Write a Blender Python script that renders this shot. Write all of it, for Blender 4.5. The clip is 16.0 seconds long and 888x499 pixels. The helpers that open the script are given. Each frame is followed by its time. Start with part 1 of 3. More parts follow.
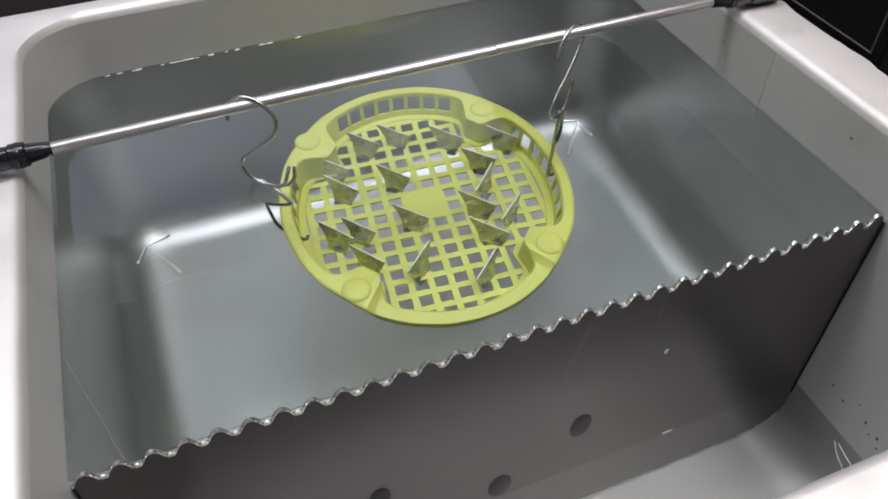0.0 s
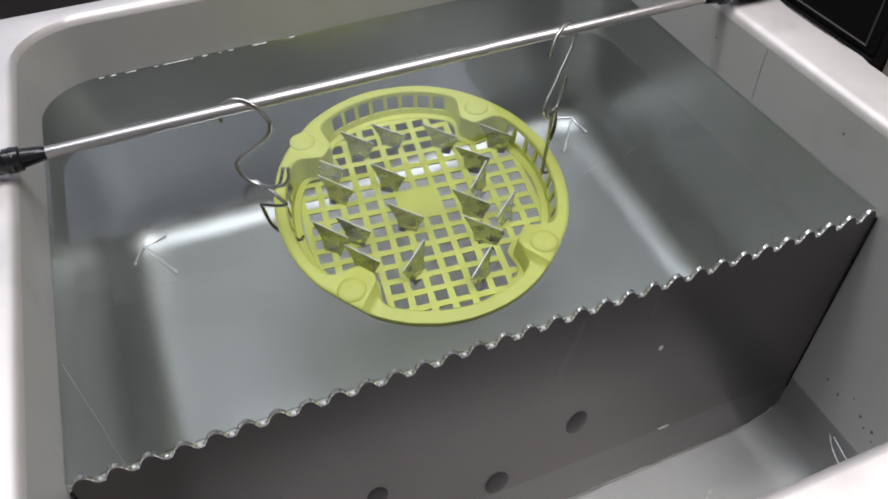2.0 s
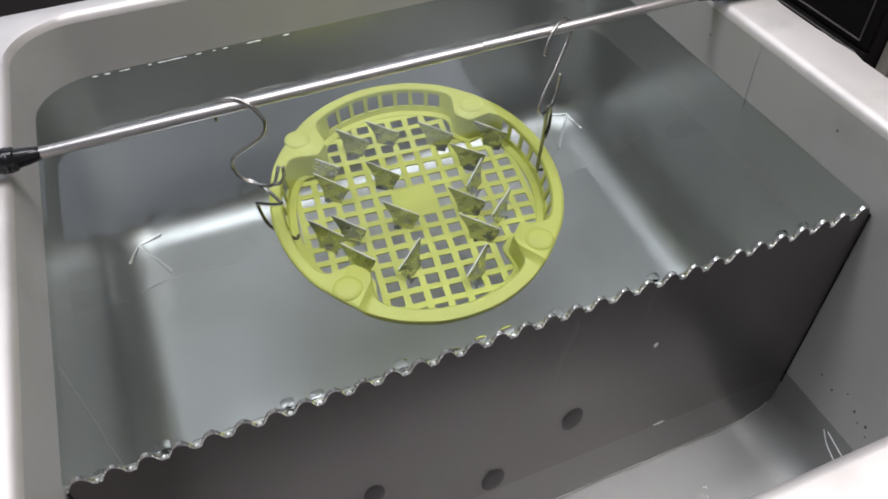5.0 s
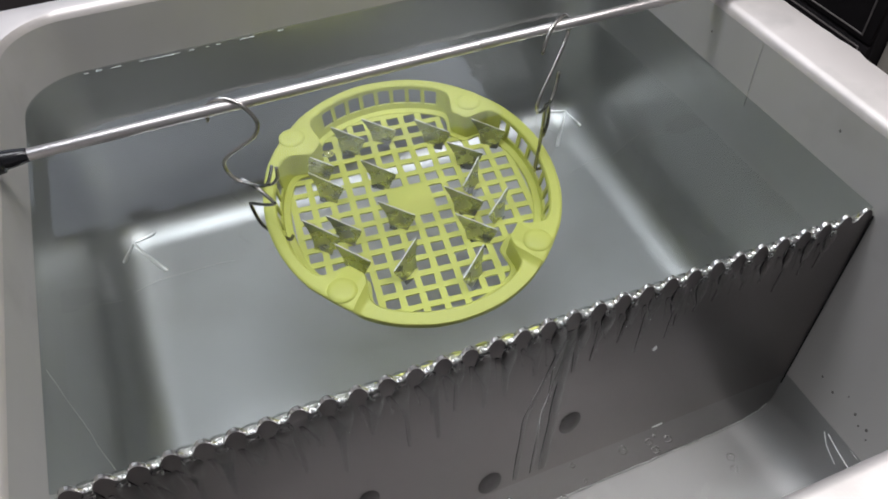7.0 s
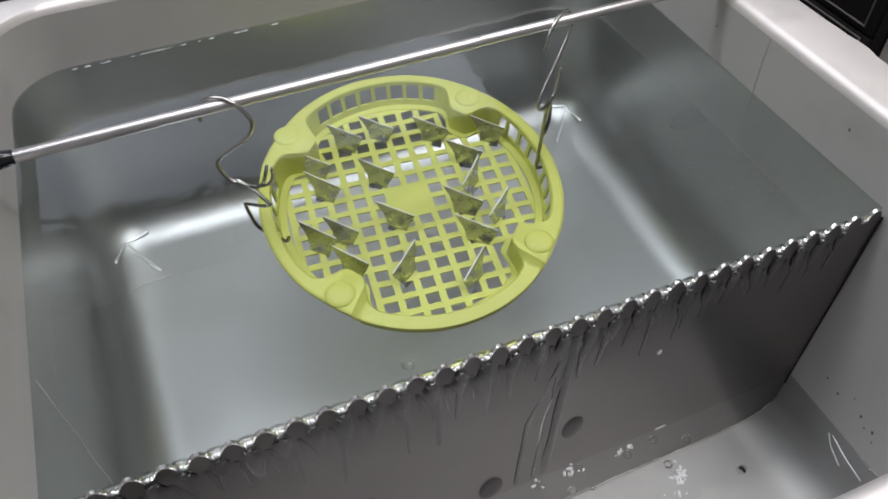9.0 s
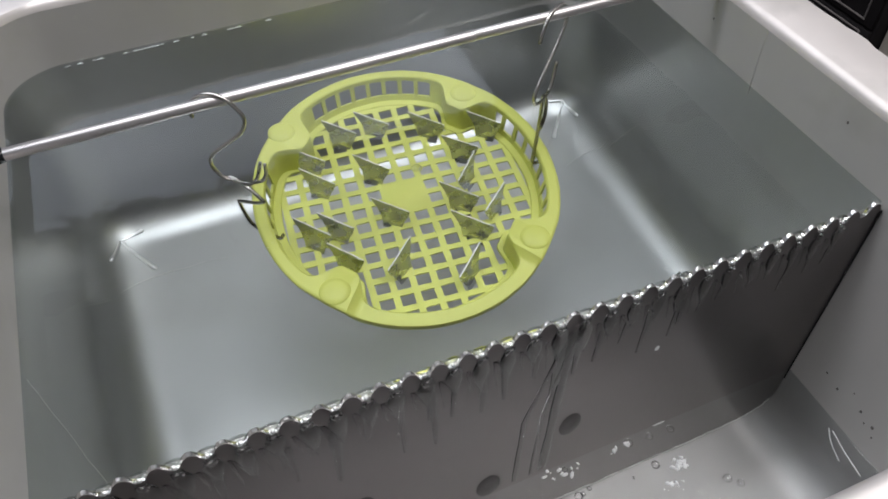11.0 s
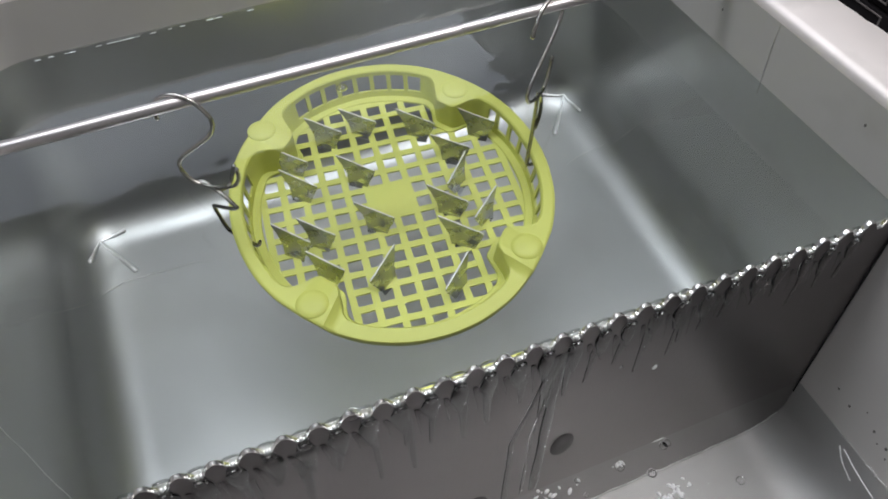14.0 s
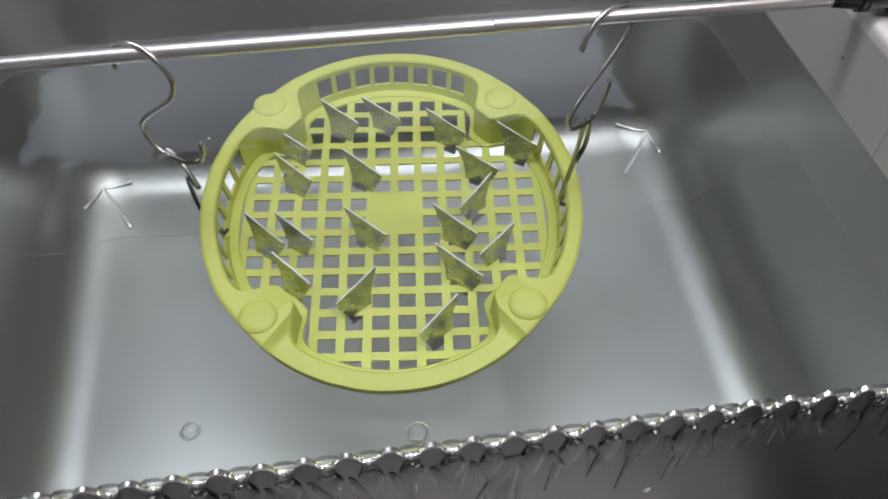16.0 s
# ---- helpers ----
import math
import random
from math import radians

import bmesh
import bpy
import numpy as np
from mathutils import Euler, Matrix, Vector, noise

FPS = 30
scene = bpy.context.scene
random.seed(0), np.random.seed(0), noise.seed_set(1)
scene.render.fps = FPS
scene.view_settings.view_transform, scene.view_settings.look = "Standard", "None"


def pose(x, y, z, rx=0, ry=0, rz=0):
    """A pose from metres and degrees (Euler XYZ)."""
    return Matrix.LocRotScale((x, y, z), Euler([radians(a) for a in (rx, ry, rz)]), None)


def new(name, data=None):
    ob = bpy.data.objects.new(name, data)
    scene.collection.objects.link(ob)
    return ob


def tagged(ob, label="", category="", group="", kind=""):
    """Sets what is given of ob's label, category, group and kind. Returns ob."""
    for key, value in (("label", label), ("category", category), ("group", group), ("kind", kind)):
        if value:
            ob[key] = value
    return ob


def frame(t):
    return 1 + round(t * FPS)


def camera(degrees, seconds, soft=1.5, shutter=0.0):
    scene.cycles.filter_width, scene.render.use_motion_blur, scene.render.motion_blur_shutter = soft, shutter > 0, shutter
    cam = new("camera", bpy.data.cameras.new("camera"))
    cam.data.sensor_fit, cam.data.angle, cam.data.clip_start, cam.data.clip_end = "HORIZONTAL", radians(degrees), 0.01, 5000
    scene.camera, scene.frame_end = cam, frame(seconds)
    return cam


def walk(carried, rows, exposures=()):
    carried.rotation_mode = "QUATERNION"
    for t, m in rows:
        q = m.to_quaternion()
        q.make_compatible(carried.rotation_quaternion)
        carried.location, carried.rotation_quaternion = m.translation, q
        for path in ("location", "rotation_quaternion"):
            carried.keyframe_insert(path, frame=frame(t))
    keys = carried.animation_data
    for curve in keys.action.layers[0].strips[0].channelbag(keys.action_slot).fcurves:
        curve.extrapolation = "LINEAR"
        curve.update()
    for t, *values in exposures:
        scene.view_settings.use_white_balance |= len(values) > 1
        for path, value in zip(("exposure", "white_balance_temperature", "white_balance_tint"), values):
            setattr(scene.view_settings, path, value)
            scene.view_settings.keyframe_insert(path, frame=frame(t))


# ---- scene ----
from math import cos, pi, sin

# ---- camera ----
cam = camera(60.07, 16.0, soft=1.75)
ROWS = [
    (0.0, -0.1609, -0.2594, 0.3810, 44.399, 0.495, -21.520),
    (0.5, -0.1575, -0.2593, 0.3841, 44.259, 0.846, -21.569),
    (1.0, -0.1571, -0.2631, 0.3861, 44.693, 0.976, -21.327),
    (1.5, -0.1568, -0.2640, 0.3854, 44.362, 0.975, -21.688),
    (2.0, -0.1568, -0.2597, 0.3850, 43.968, 0.889, -21.952),
    (2.5, -0.1562, -0.2559, 0.3846, 43.641, 0.917, -22.201),
    (3.0, -0.1544, -0.2552, 0.3847, 43.392, 1.058, -22.277),
    (3.5, -0.1561, -0.2561, 0.3844, 43.509, 0.918, -22.331),
    (4.0, -0.1565, -0.2594, 0.3874, 43.548, 0.882, -22.283),
    (6.5, -0.1530, -0.2515, 0.3877, 43.193, 0.651, -22.526),
    (7.0, -0.1486, -0.2482, 0.3872, 42.817, 0.819, -22.329),
    (7.5, -0.1503, -0.2448, 0.3843, 42.692, 0.578, -22.750),
    (8.0, -0.1501, -0.2389, 0.3841, 42.324, 0.587, -22.693),
    (8.5, -0.1482, -0.2344, 0.3840, 42.033, 0.589, -22.618),
    (9.0, -0.1465, -0.2309, 0.3842, 41.908, 0.563, -22.735),
    (11.5, -0.1410, -0.2299, 0.3802, 41.639, 0.895, -22.961),
    (12.0, -0.1408, -0.2313, 0.3804, 41.795, 0.900, -23.084),
    (12.5, -0.1365, -0.2322, 0.3813, 41.710, 1.103, -23.230),
    (13.0, -0.1295, -0.2281, 0.3775, 41.286, 1.131, -23.240),
    (13.5, -0.1186, -0.2190, 0.3736, 40.708, 1.534, -22.603),
    (14.0, -0.1079, -0.2027, 0.3671, 40.260, 1.475, -22.010),
    (14.5, -0.0892, -0.1909, 0.3645, 39.944, 1.819, -20.052),
    (15.0, -0.0733, -0.1795, 0.3530, 40.201, 2.168, -17.827),
    (15.5, -0.0392, -0.1696, 0.3321, 39.768, 1.583, -13.310),
    (16.0, -0.0163, -0.1486, 0.3081, 40.542, -0.159, -8.054),
]
walk(cam, [(t, pose(x, y, z, rx, ry, rz)) for t, x, y, z, rx, ry, rz in ROWS], exposures=[(0.0, 0.0), (13.0, 0.0), (16.0, -0.05)])

# ---- plan (metres; z = 0 is the still water level) ----
X0, X1 = -0.279, 0.279          # inner faces of the tank
Y0, Y1 = -0.162, 0.405
RIM = 0.060
FLOOR = -0.300
POOL = -0.205                   # water level in front of the weir
PITCH, TOOTH0 = 0.01802, -0.2703
ROD_Y, ROD_Z = 0.2058, 0.0712
ROOM_FLOOR, CEILING = -0.86, 1.60

# ---- world and lights ----
world = bpy.data.worlds.new("world")
scene.world = world
world.use_nodes = True
world.node_tree.nodes["Background"].inputs[0].default_value = (0.75, 0.85, 1.0, 1)
world.node_tree.nodes["Background"].inputs[1].default_value = 0.05


def area_light(name, x, y, sx, sy, power, color):
    lamp = bpy.data.lights.new(name, "AREA")
    lamp.shape, lamp.size, lamp.size_y, lamp.energy, lamp.color = "RECTANGLE", sx, sy, power, color
    ob = new(name, lamp)
    ob.matrix_world = pose(x, y, CEILING - 0.075)
    return ob


# Unseen ceiling lamps, added and sized to suit brightness and reflections.
# x, y, length, depth, watts, colour
LIGHTS = [
    (-0.25, 0.40, 1.3, 0.36, 16, (0.94, 0.955, 1.0)),
    (1.35, 0.12, 0.7, 0.70, 5, (1.0, 0.945, 0.935)),
    (0.46, -0.24, 0.9, 0.45, 14.5, (0.99, 0.97, 0.98)),
    (-0.10, 2.42, 2.2, 0.88, 12, (0.76, 0.83, 1.0)),
    (-1.35, 0.15, 0.6, 0.60, 7, (0.86, 0.91, 1.0)),
]
for lx, ly, sx, sy, lp, lc in LIGHTS:
    area_light("unseen_ceiling_fill", lx, ly, sx, sy, lp, lc)


# ---- materials ----
def material(name, color, rough=0.5, metal=0.0, vary=0.12, scale=40.0, bump=0.0, bump_scale=400.0, stretch=(1, 1, 1), rough_vary=0.08, stain=None, stain_scale=9.0, stain_amount=0.55, spec=0.5):
    m = bpy.data.materials.new(name)
    m.use_nodes = True
    n, l = m.node_tree.nodes, m.node_tree.links
    b = n["Principled BSDF"]
    b.inputs["Metallic"].default_value = metal
    b.inputs["Specular IOR Level"].default_value = spec
    co = n.new("ShaderNodeTexCoord")
    mp = n.new("ShaderNodeMapping")
    mp.inputs["Scale"].default_value = stretch
    l.new(co.outputs["Object"], mp.inputs[0])
    big = n.new("ShaderNodeTexNoise")
    big.inputs["Scale"].default_value, big.inputs["Detail"].default_value = scale, 6
    l.new(mp.outputs[0], big.inputs["Vector"])
    ramp = n.new("ShaderNodeMixRGB")
    ramp.inputs[1].default_value = (*[c * (1 - vary) for c in color], 1)
    ramp.inputs[2].default_value = (*[min(1, c * (1 + vary)) for c in color], 1)
    l.new(big.outputs[0], ramp.inputs[0])
    out = ramp.outputs[0]
    if stain:
        st = n.new("ShaderNodeTexNoise")
        st.inputs["Scale"].default_value, st.inputs["Detail"].default_value = stain_scale, 8
        l.new(co.outputs["Object"], st.inputs["Vector"])
        cr = n.new("ShaderNodeMapRange")
        cr.inputs["From Min"].default_value, cr.inputs["From Max"].default_value = 0.56, 0.72
        cr.inputs["To Max"].default_value = stain_amount
        l.new(st.outputs[0], cr.inputs[0])
        mx = n.new("ShaderNodeMixRGB")
        mx.inputs[2].default_value = (*stain, 1)
        l.new(cr.outputs[0], mx.inputs[0])
        l.new(out, mx.inputs[1])
        out = mx.outputs[0]
    l.new(out, b.inputs["Base Color"])
    mr = n.new("ShaderNodeMapRange")
    mr.inputs["To Min"].default_value, mr.inputs["To Max"].default_value = max(0.02, rough - rough_vary), rough + rough_vary
    l.new(big.outputs[0], mr.inputs[0])
    l.new(mr.outputs[0], b.inputs["Roughness"])
    if bump:
        fine = n.new("ShaderNodeTexNoise")
        fine.inputs["Scale"].default_value, fine.inputs["Detail"].default_value = bump_scale, 3
        l.new(mp.outputs[0], fine.inputs["Vector"])
        bp = n.new("ShaderNodeBump")
        bp.inputs["Strength"].default_value, bp.inputs["Distance"].default_value = bump, 0.0005
        l.new(fine.outputs[0], bp.inputs["Height"])
        l.new(bp.outputs[0], b.inputs["Normal"])
    return m


def water_material(name, wave, scale, tint=(0.305, 0.335, 0.345), rough=0.0):
    m = bpy.data.materials.new(name)
    m.use_nodes = True
    n, l = m.node_tree.nodes, m.node_tree.links
    b = n["Principled BSDF"]
    b.inputs["Base Color"].default_value = (*tint, 1)
    b.inputs["Transmission Weight"].default_value = 1.0
    b.inputs["IOR"].default_value = 1.333
    b.inputs["Roughness"].default_value = rough
    co = n.new("ShaderNodeTexCoord")
    t = n.new("ShaderNodeTexNoise")
    t.inputs["Scale"].default_value, t.inputs["Detail"].default_value = scale, 2
    l.new(co.outputs["Object"], t.inputs["Vector"])
    bp = n.new("ShaderNodeBump")
    bp.inputs["Strength"].default_value, bp.inputs["Distance"].default_value = wave, 0.002
    l.new(t.outputs[0], bp.inputs["Height"])
    l.new(bp.outputs[0], b.inputs["Normal"])
    return m


STEEL = material("brushed_tank_steel", (0.545, 0.55, 0.54), 0.39, 0.92, 0.05, 18, 0.0, 250, (1, 1, 0.08), 0.05, (0.40, 0.39, 0.37), 7, 0.35)
# Copy of the tank steel, coloured darker to hold down the pool's brightness.
POOL_STEEL = material("toned_down_pool_steel", (0.39, 0.385, 0.38), 0.55, 0.75, 0.06, 18, 0.0, 250, (1, 1, 0.3), 0.05, (0.28, 0.27, 0.26), 9, 0.4)
PALE_MARK = material("pale_scratch_and_glint", (0.92, 0.93, 0.92), 0.6, 0.1, 0.2, 300)
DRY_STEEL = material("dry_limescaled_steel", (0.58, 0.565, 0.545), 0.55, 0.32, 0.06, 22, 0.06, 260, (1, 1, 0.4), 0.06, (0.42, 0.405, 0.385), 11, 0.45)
GLINT = material("ground_weld_and_bead_glint", (0.92, 0.92, 0.91), 0.33, 1.0, 0.1, 300, 0.2, 500)
RIM_STEEL = material("worn_rim_steel", (0.80, 0.755, 0.735), 0.60, 0.85, 0.06, 25, 0.12, 600, (1, 1, 1), 0.08, (0.50, 0.48, 0.46), 12, 0.5)
# Dark base colour stands in for the dark surroundings the plate would mirror.
WEIR_STEEL = material("darkened_weir_steel", (0.175, 0.156, 0.157), 0.31, 1.0, 0.07, 14, 0.08, 500, (1, 1, 0.15), 0.06, (0.18, 0.17, 0.17), 10, 0.45)
WELD = material("weld_bead", (0.66, 0.65, 0.64), 0.45, 1.0, 0.2, 200, 0.3, 900)
ROUND_MARK = material("dull_round_mark", (0.068, 0.060, 0.061), 0.42, 1.0, 0.25, 60)
FOAM = material("foam_and_glint_white", (0.82, 0.83, 0.83), 0.25, 0.0, 0.08, 300)
SPOT = material("corrosion_spot", (0.16, 0.15, 0.14), 0.7, 0.2, 0.3, 200)
CHROME = material("satin_rod_steel", (0.70, 0.66, 0.65), 0.43, 1.0, 0.04, 60, 0.05, 900, (0.1, 1, 1), 0.05)
WIRE = material("stainless_wire", (0.56, 0.54, 0.51), 0.24, 1.0, 0.08, 150, 0.06, 900)
BLADE = material("thin_sheet_steel", (0.52, 0.53, 0.52), 0.28, 0.95, 0.06, 90, 0.04, 900)
BLADE_EDGE = material("cut_steel_edge", (0.74, 0.73, 0.72), 0.24, 1.0, 0.05, 300)
LIT_EDGE = material("painted_edge_highlight", (0.88, 0.88, 0.86), 0.5, 0.25, 0.05, 300)
TRIM = material("worn_trim_metal", (0.20, 0.18, 0.175), 0.5, 0.3, 0.3, 60)
PALE = material("pale_stand_steel", (0.42, 0.38, 0.33), 0.5, 0.3, 0.12, 30)
DRIED = material("dried_lime_trail", (0.21, 0.195, 0.19), 0.5, 0.8, 0.2, 90)
GREEN = material("yellow_green_plastic", (0.69, 0.71, 0.165), 0.45, 0.0, 0.05, 30, 0.06, 500, (1, 1, 1), 0.06, (0.59, 0.65, 0.14), 20, 0.4)
RUBBER = material("black_rubber", (0.010, 0.010, 0.012), 0.22, 0.0, 0.3, 150, 0.15, 400)
BLACK = material("black_enamel", (0.017, 0.015, 0.016), 0.55, 0.0, 0.3, 30, 0.08, 200, spec=0.08)
DARK_METAL = material("dark_burnt_metal", (0.022, 0.018, 0.018), 0.6, 0.1, 0.4, 20, 0.2, 150, spec=0.1)
PLASTER = material("painted_wall", (0.42, 0.425, 0.43), 0.7, 0.0, 0.06, 6, 0.15, 90)
CEIL = material("white_ceiling_board", (0.62, 0.64, 0.67), 0.8, 0.0, 0.04, 8, 0.1, 120)
TILE = material("dark_quarry_tile", (0.050, 0.040, 0.038), 0.7, 0.0, 0.25, 9, 0.2, 60, spec=0.1)
WATER = water_material("clear_water", 0.14, 26)
POOL_WATER = water_material("rippled_water", 0.30, 45, (0.86, 0.89, 0.88))
SHELL = water_material("bubble_film", 0.0, 10, (1, 1, 1))
FILM_WATER = water_material("spilling_water", 0.25, 110, (0.97, 0.98, 0.98))
RUNNING_WATER = water_material("running_water", 0.10, 110, (0.97, 0.98, 0.98), 0.03)


# ---- mesh helpers ----
def finish(name, bm, mat, smooth=True, parent=None, label=""):
    bmesh.ops.recalc_face_normals(bm, faces=bm.faces)
    me = bpy.data.meshes.new(name)
    bm.to_mesh(me)
    bm.free()
    for m in (mat if isinstance(mat, (list, tuple)) else [mat]):
        me.materials.append(m)
    if smooth:
        me.shade_smooth()
        me.set_sharp_from_angle(angle=radians(38))
    ob = new(name, me)
    if parent:
        ob.parent = parent
    if label:
        ob["label"] = label
    return ob


def part(name, bm, mat, parent, label="", smooth=True):
    return finish(name, bm, mat, smooth, parent, label)


def thing(name, label, category, group="", kind="", m=None):
    ob = tagged(new(name), label, category, group, kind)
    ob.empty_display_size = 0.02
    if m is not None:
        ob.matrix_world = m
    return ob


def rounded_rect(x0, x1, y0, y1, r, n=10):
    pts = []
    for cx, cy, a0 in ((x1 - r, y1 - r, 0), (x0 + r, y1 - r, 90), (x0 + r, y0 + r, 180), (x1 - r, y0 + r, 270)):
        for k in range(n + 1):
            a = radians(a0 + 90 * k / n)
            pts.append((cx + r * cos(a), cy + r * sin(a)))
    return pts


def loft(loops, closed=True, cap=(False, False)):
    """Skin a list of loops of 3D points of equal length."""
    bm = bmesh.new()
    rings = [[bm.verts.new(p) for p in loop] for loop in loops]
    n = len(rings[0])
    for a, b in zip(rings, rings[1:]):
        for i in range(n if closed else n - 1):
            j = (i + 1) % n
            bm.faces.new((a[i], a[j], b[j], b[i]))
    if cap[0]:
        bm.faces.new(rings[0])
    if cap[1]:
        bm.faces.new(rings[-1][::-1])
    return bm


def box(bm, x0, x1, y0, y1, z0, z1, bevel=0.0):
    g = bmesh.ops.create_cube(bm, size=1)
    vs = g["verts"]
    bmesh.ops.scale(bm, vec=(x1 - x0, y1 - y0, z1 - z0), verts=vs)
    bmesh.ops.translate(bm, vec=((x0 + x1) / 2, (y0 + y1) / 2, (z0 + z1) / 2), verts=vs)
    if bevel:
        es = list({e for v in vs for e in v.link_edges})
        bmesh.ops.bevel(bm, geom=es, offset=bevel, segments=2, affect="EDGES", profile=0.5)
    return bm


def smooth_path(pts, steps=5):
    p = [Vector(v) for v in pts]
    p = [p[0] * 2 - p[1]] + p + [p[-1] * 2 - p[-2]]
    out = []
    for i in range(1, len(p) - 2):
        for k in range(steps):
            t = k / steps
            a, b, c, d = p[i - 1:i + 3]
            out.append(0.5 * ((2 * b) + (c - a) * t + (2 * a - 5 * b + 4 * c - d) * t * t + (3 * b - a - 3 * c + d) * t ** 3))
    out.append(p[-2])
    return out


def tube(pts, r, n=10, radii=None):
    """A round bar along a path, with domed ends."""
    loops = []
    side = None
    last = len(pts) - 1
    for i, p in enumerate(pts):
        d = (pts[min(i + 1, last)] - pts[max(i - 1, 0)]).normalized()
        if side is None:
            side = d.orthogonal().normalized()
        side = (side - d * side.dot(d)).normalized()
        up = d.cross(side)
        rr = radii[i] if radii else r
        ring = lambda q, s: [q + (side * cos(2 * pi * k / n) + up * sin(2 * pi * k / n)) * s for k in range(n)]
        if i == 0:
            loops += [ring(p - d * rr * 0.6, rr * 0.55)]
        loops.append(ring(p, rr))
        if i == last:
            loops += [ring(p + d * rr * 0.6, rr * 0.55)]
    return loft(loops, cap=(True, True))


def lathe(profile, n=32):
    return loft([[(r * cos(2 * pi * k / n), r * sin(2 * pi * k / n), z) for k in range(n)] for r, z in profile], cap=(True, True))


def move(bm, m):
    bmesh.ops.transform(bm, matrix=m, verts=bm.verts)
    return bm


# ---- room ----
# Ceiling and walls stand out of view; their tone sets the bounce.
def room():
    bm = box(bmesh.new(), -2.1, 2.1, -2.1, 3.3, ROOM_FLOOR - 0.1, ROOM_FLOOR)
    tagged(finish("floor", bm, TILE), "dark quarry tile kitchen floor", "floor", kind="structure")
    bm = box(bmesh.new(), -2.2, 2.2, -2.2, 3.4, CEILING, CEILING + 0.1)
    tagged(finish("ceiling", bm, CEIL), "unseen white board ceiling carrying the added lights", "ceiling", kind="structure")
    for name, b in (("wall_north", (-2.1, 2.1, 3.2, 3.3)), ("wall_south", (-2.1, 2.1, -2.1, -2.0)), ("wall_east", (2.0, 2.1, -2.0, 3.2)), ("wall_west", (-2.1, -2.0, -2.0, 3.2))):
        bm = box(bmesh.new(), *b, ROOM_FLOOR + 0.002, CEILING - 0.002)
        tagged(finish(name, bm, PLASTER), "grey painted kitchen wall", "wall", kind="structure")
    # boxes added behind the unseen fill lights
    for lx, ly, sx, sy, _, _ in LIGHTS:
        t = thing("unseen_light_box", "unseen white box added on the ceiling above an added light", "lamp", "ceiling lights", m=pose(lx, ly, CEILING))
        part("housing", box(bmesh.new(), -sx / 2 - 0.02, sx / 2 + 0.02, -sy / 2 - 0.02, sy / 2 + 0.02, -0.06, -0.002, 0.006), CEIL, t)


# ---- the tank ----
def tank():
    t = thing("sink_tank", "deep stainless steel sink full of clear water", "sink")
    SIDE = [-0.10 + 0.01 * k for k in range(45)]
    def ring(b, r, z):
        return [(x, y, z) for x, y in rounded_rect(*b, r, 12)]
    def inner(d, z, r=0.052):
        p = ring((X0 + d, X1 - d, Y0 + d, Y1 - d), max(r - d, 0.005), z)
        return p[:26] + [(X0 + d, 0.0, z)] + p[26:] + [(X1 - d, y, z) for y in SIDE]
    def outer(d, z):
        p = ring((-0.385 + d, 0.329 - d, -0.235 + d, 0.432 - d), 0.03, z)
        return p[:26] + [(-0.385 + d, 0.0, z)] + p[26:] + [(0.329 - d + 0.0020 * max(0.0, sin(y * 71) + 0.5 * sin(y * 190 + 1)), y, z) for y in SIDE]
    loops = [outer(0.004, 0.018), outer(0.0, 0.022), outer(0.0, 0.054), outer(0.003, RIM - 0.001), outer(0.007, RIM)]
    loops += [inner(-0.007, RIM + 0.0006, 0.056), inner(-0.0035, RIM - 0.0003, 0.055), inner(-0.001, RIM - 0.003), inner(0, RIM - 0.007)]
    rim = part("rim", loft(loops), RIM_STEEL, t, "bright worn steel rim")
    r = 0.047
    walls = [inner(0, RIM - 0.007), inner(0, 0.02), inner(0, 0.0015), inner(0, -0.1), inner(0, POOL + 0.001), inner(0, FLOOR + r + 0.02)]
    for k in range(17):
        a = radians(90 * k / 16)
        walls.append(inner(r * (1 - cos(a)), FLOOR + r - r * sin(a)))
    edge = [Vector(p) for p in inner(r, FLOOR)]
    mid = Vector((0, (Y0 + Y1) / 2, FLOOR - 0.002))
    walls += [[mid.lerp(p, q) for p in edge] for q in (0.97, 0.6, 0.15)]
    bm = loft(walls, cap=(False, True))
    bmesh.ops.bisect_plane(bm, geom=bm.verts[:] + bm.edges[:] + bm.faces[:], plane_co=(0, 0, 0), plane_no=(0, 1, 0))
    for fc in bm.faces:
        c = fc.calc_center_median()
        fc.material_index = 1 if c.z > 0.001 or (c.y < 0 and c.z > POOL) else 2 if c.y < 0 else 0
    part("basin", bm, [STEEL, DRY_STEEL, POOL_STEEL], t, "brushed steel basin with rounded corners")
    # shell outside, standing on the floor
    out = [[(x, y, z) for x, y in rounded_rect(X0 - 0.012, X1 + 0.012, Y0 - 0.012, Y1 + 0.012, 0.05, 8)] for z in (RIM - 0.006, FLOOR - 0.03)]
    part("shell", loft(out, cap=(False, True)), STEEL, t)
    for x in (X0 + 0.02, X1 - 0.02):
        for y in (Y0 + 0.02, Y1 - 0.02):
            part("leg", box(bmesh.new(), x - 0.018, x + 0.018, y - 0.018, y + 0.018, ROOM_FLOOR, FLOOR - 0.03, 0.003), STEEL, t)
    for x, y, z0, n, mat in ((X1, 0.146, RIM - 0.008, 4, WELD), (X0, 0.093, -0.010, 11, PALE_MARK)):
        pts = [Vector((x, y + 0.0006 * sin(k * 1.7), z0 - k * 0.022)) for k in range(n)]
        part("weld_seam", tube(pts, 0.0005, 6), mat, t, "thin welded seam down the wall")
    def bed(x, y):
        """Height of the rounded bottom at x, y near a back corner."""
        sx = 1 if x > 0 else -1
        qx, qy = abs(x) - (X1 - 0.052), y - (Y1 - 0.052)
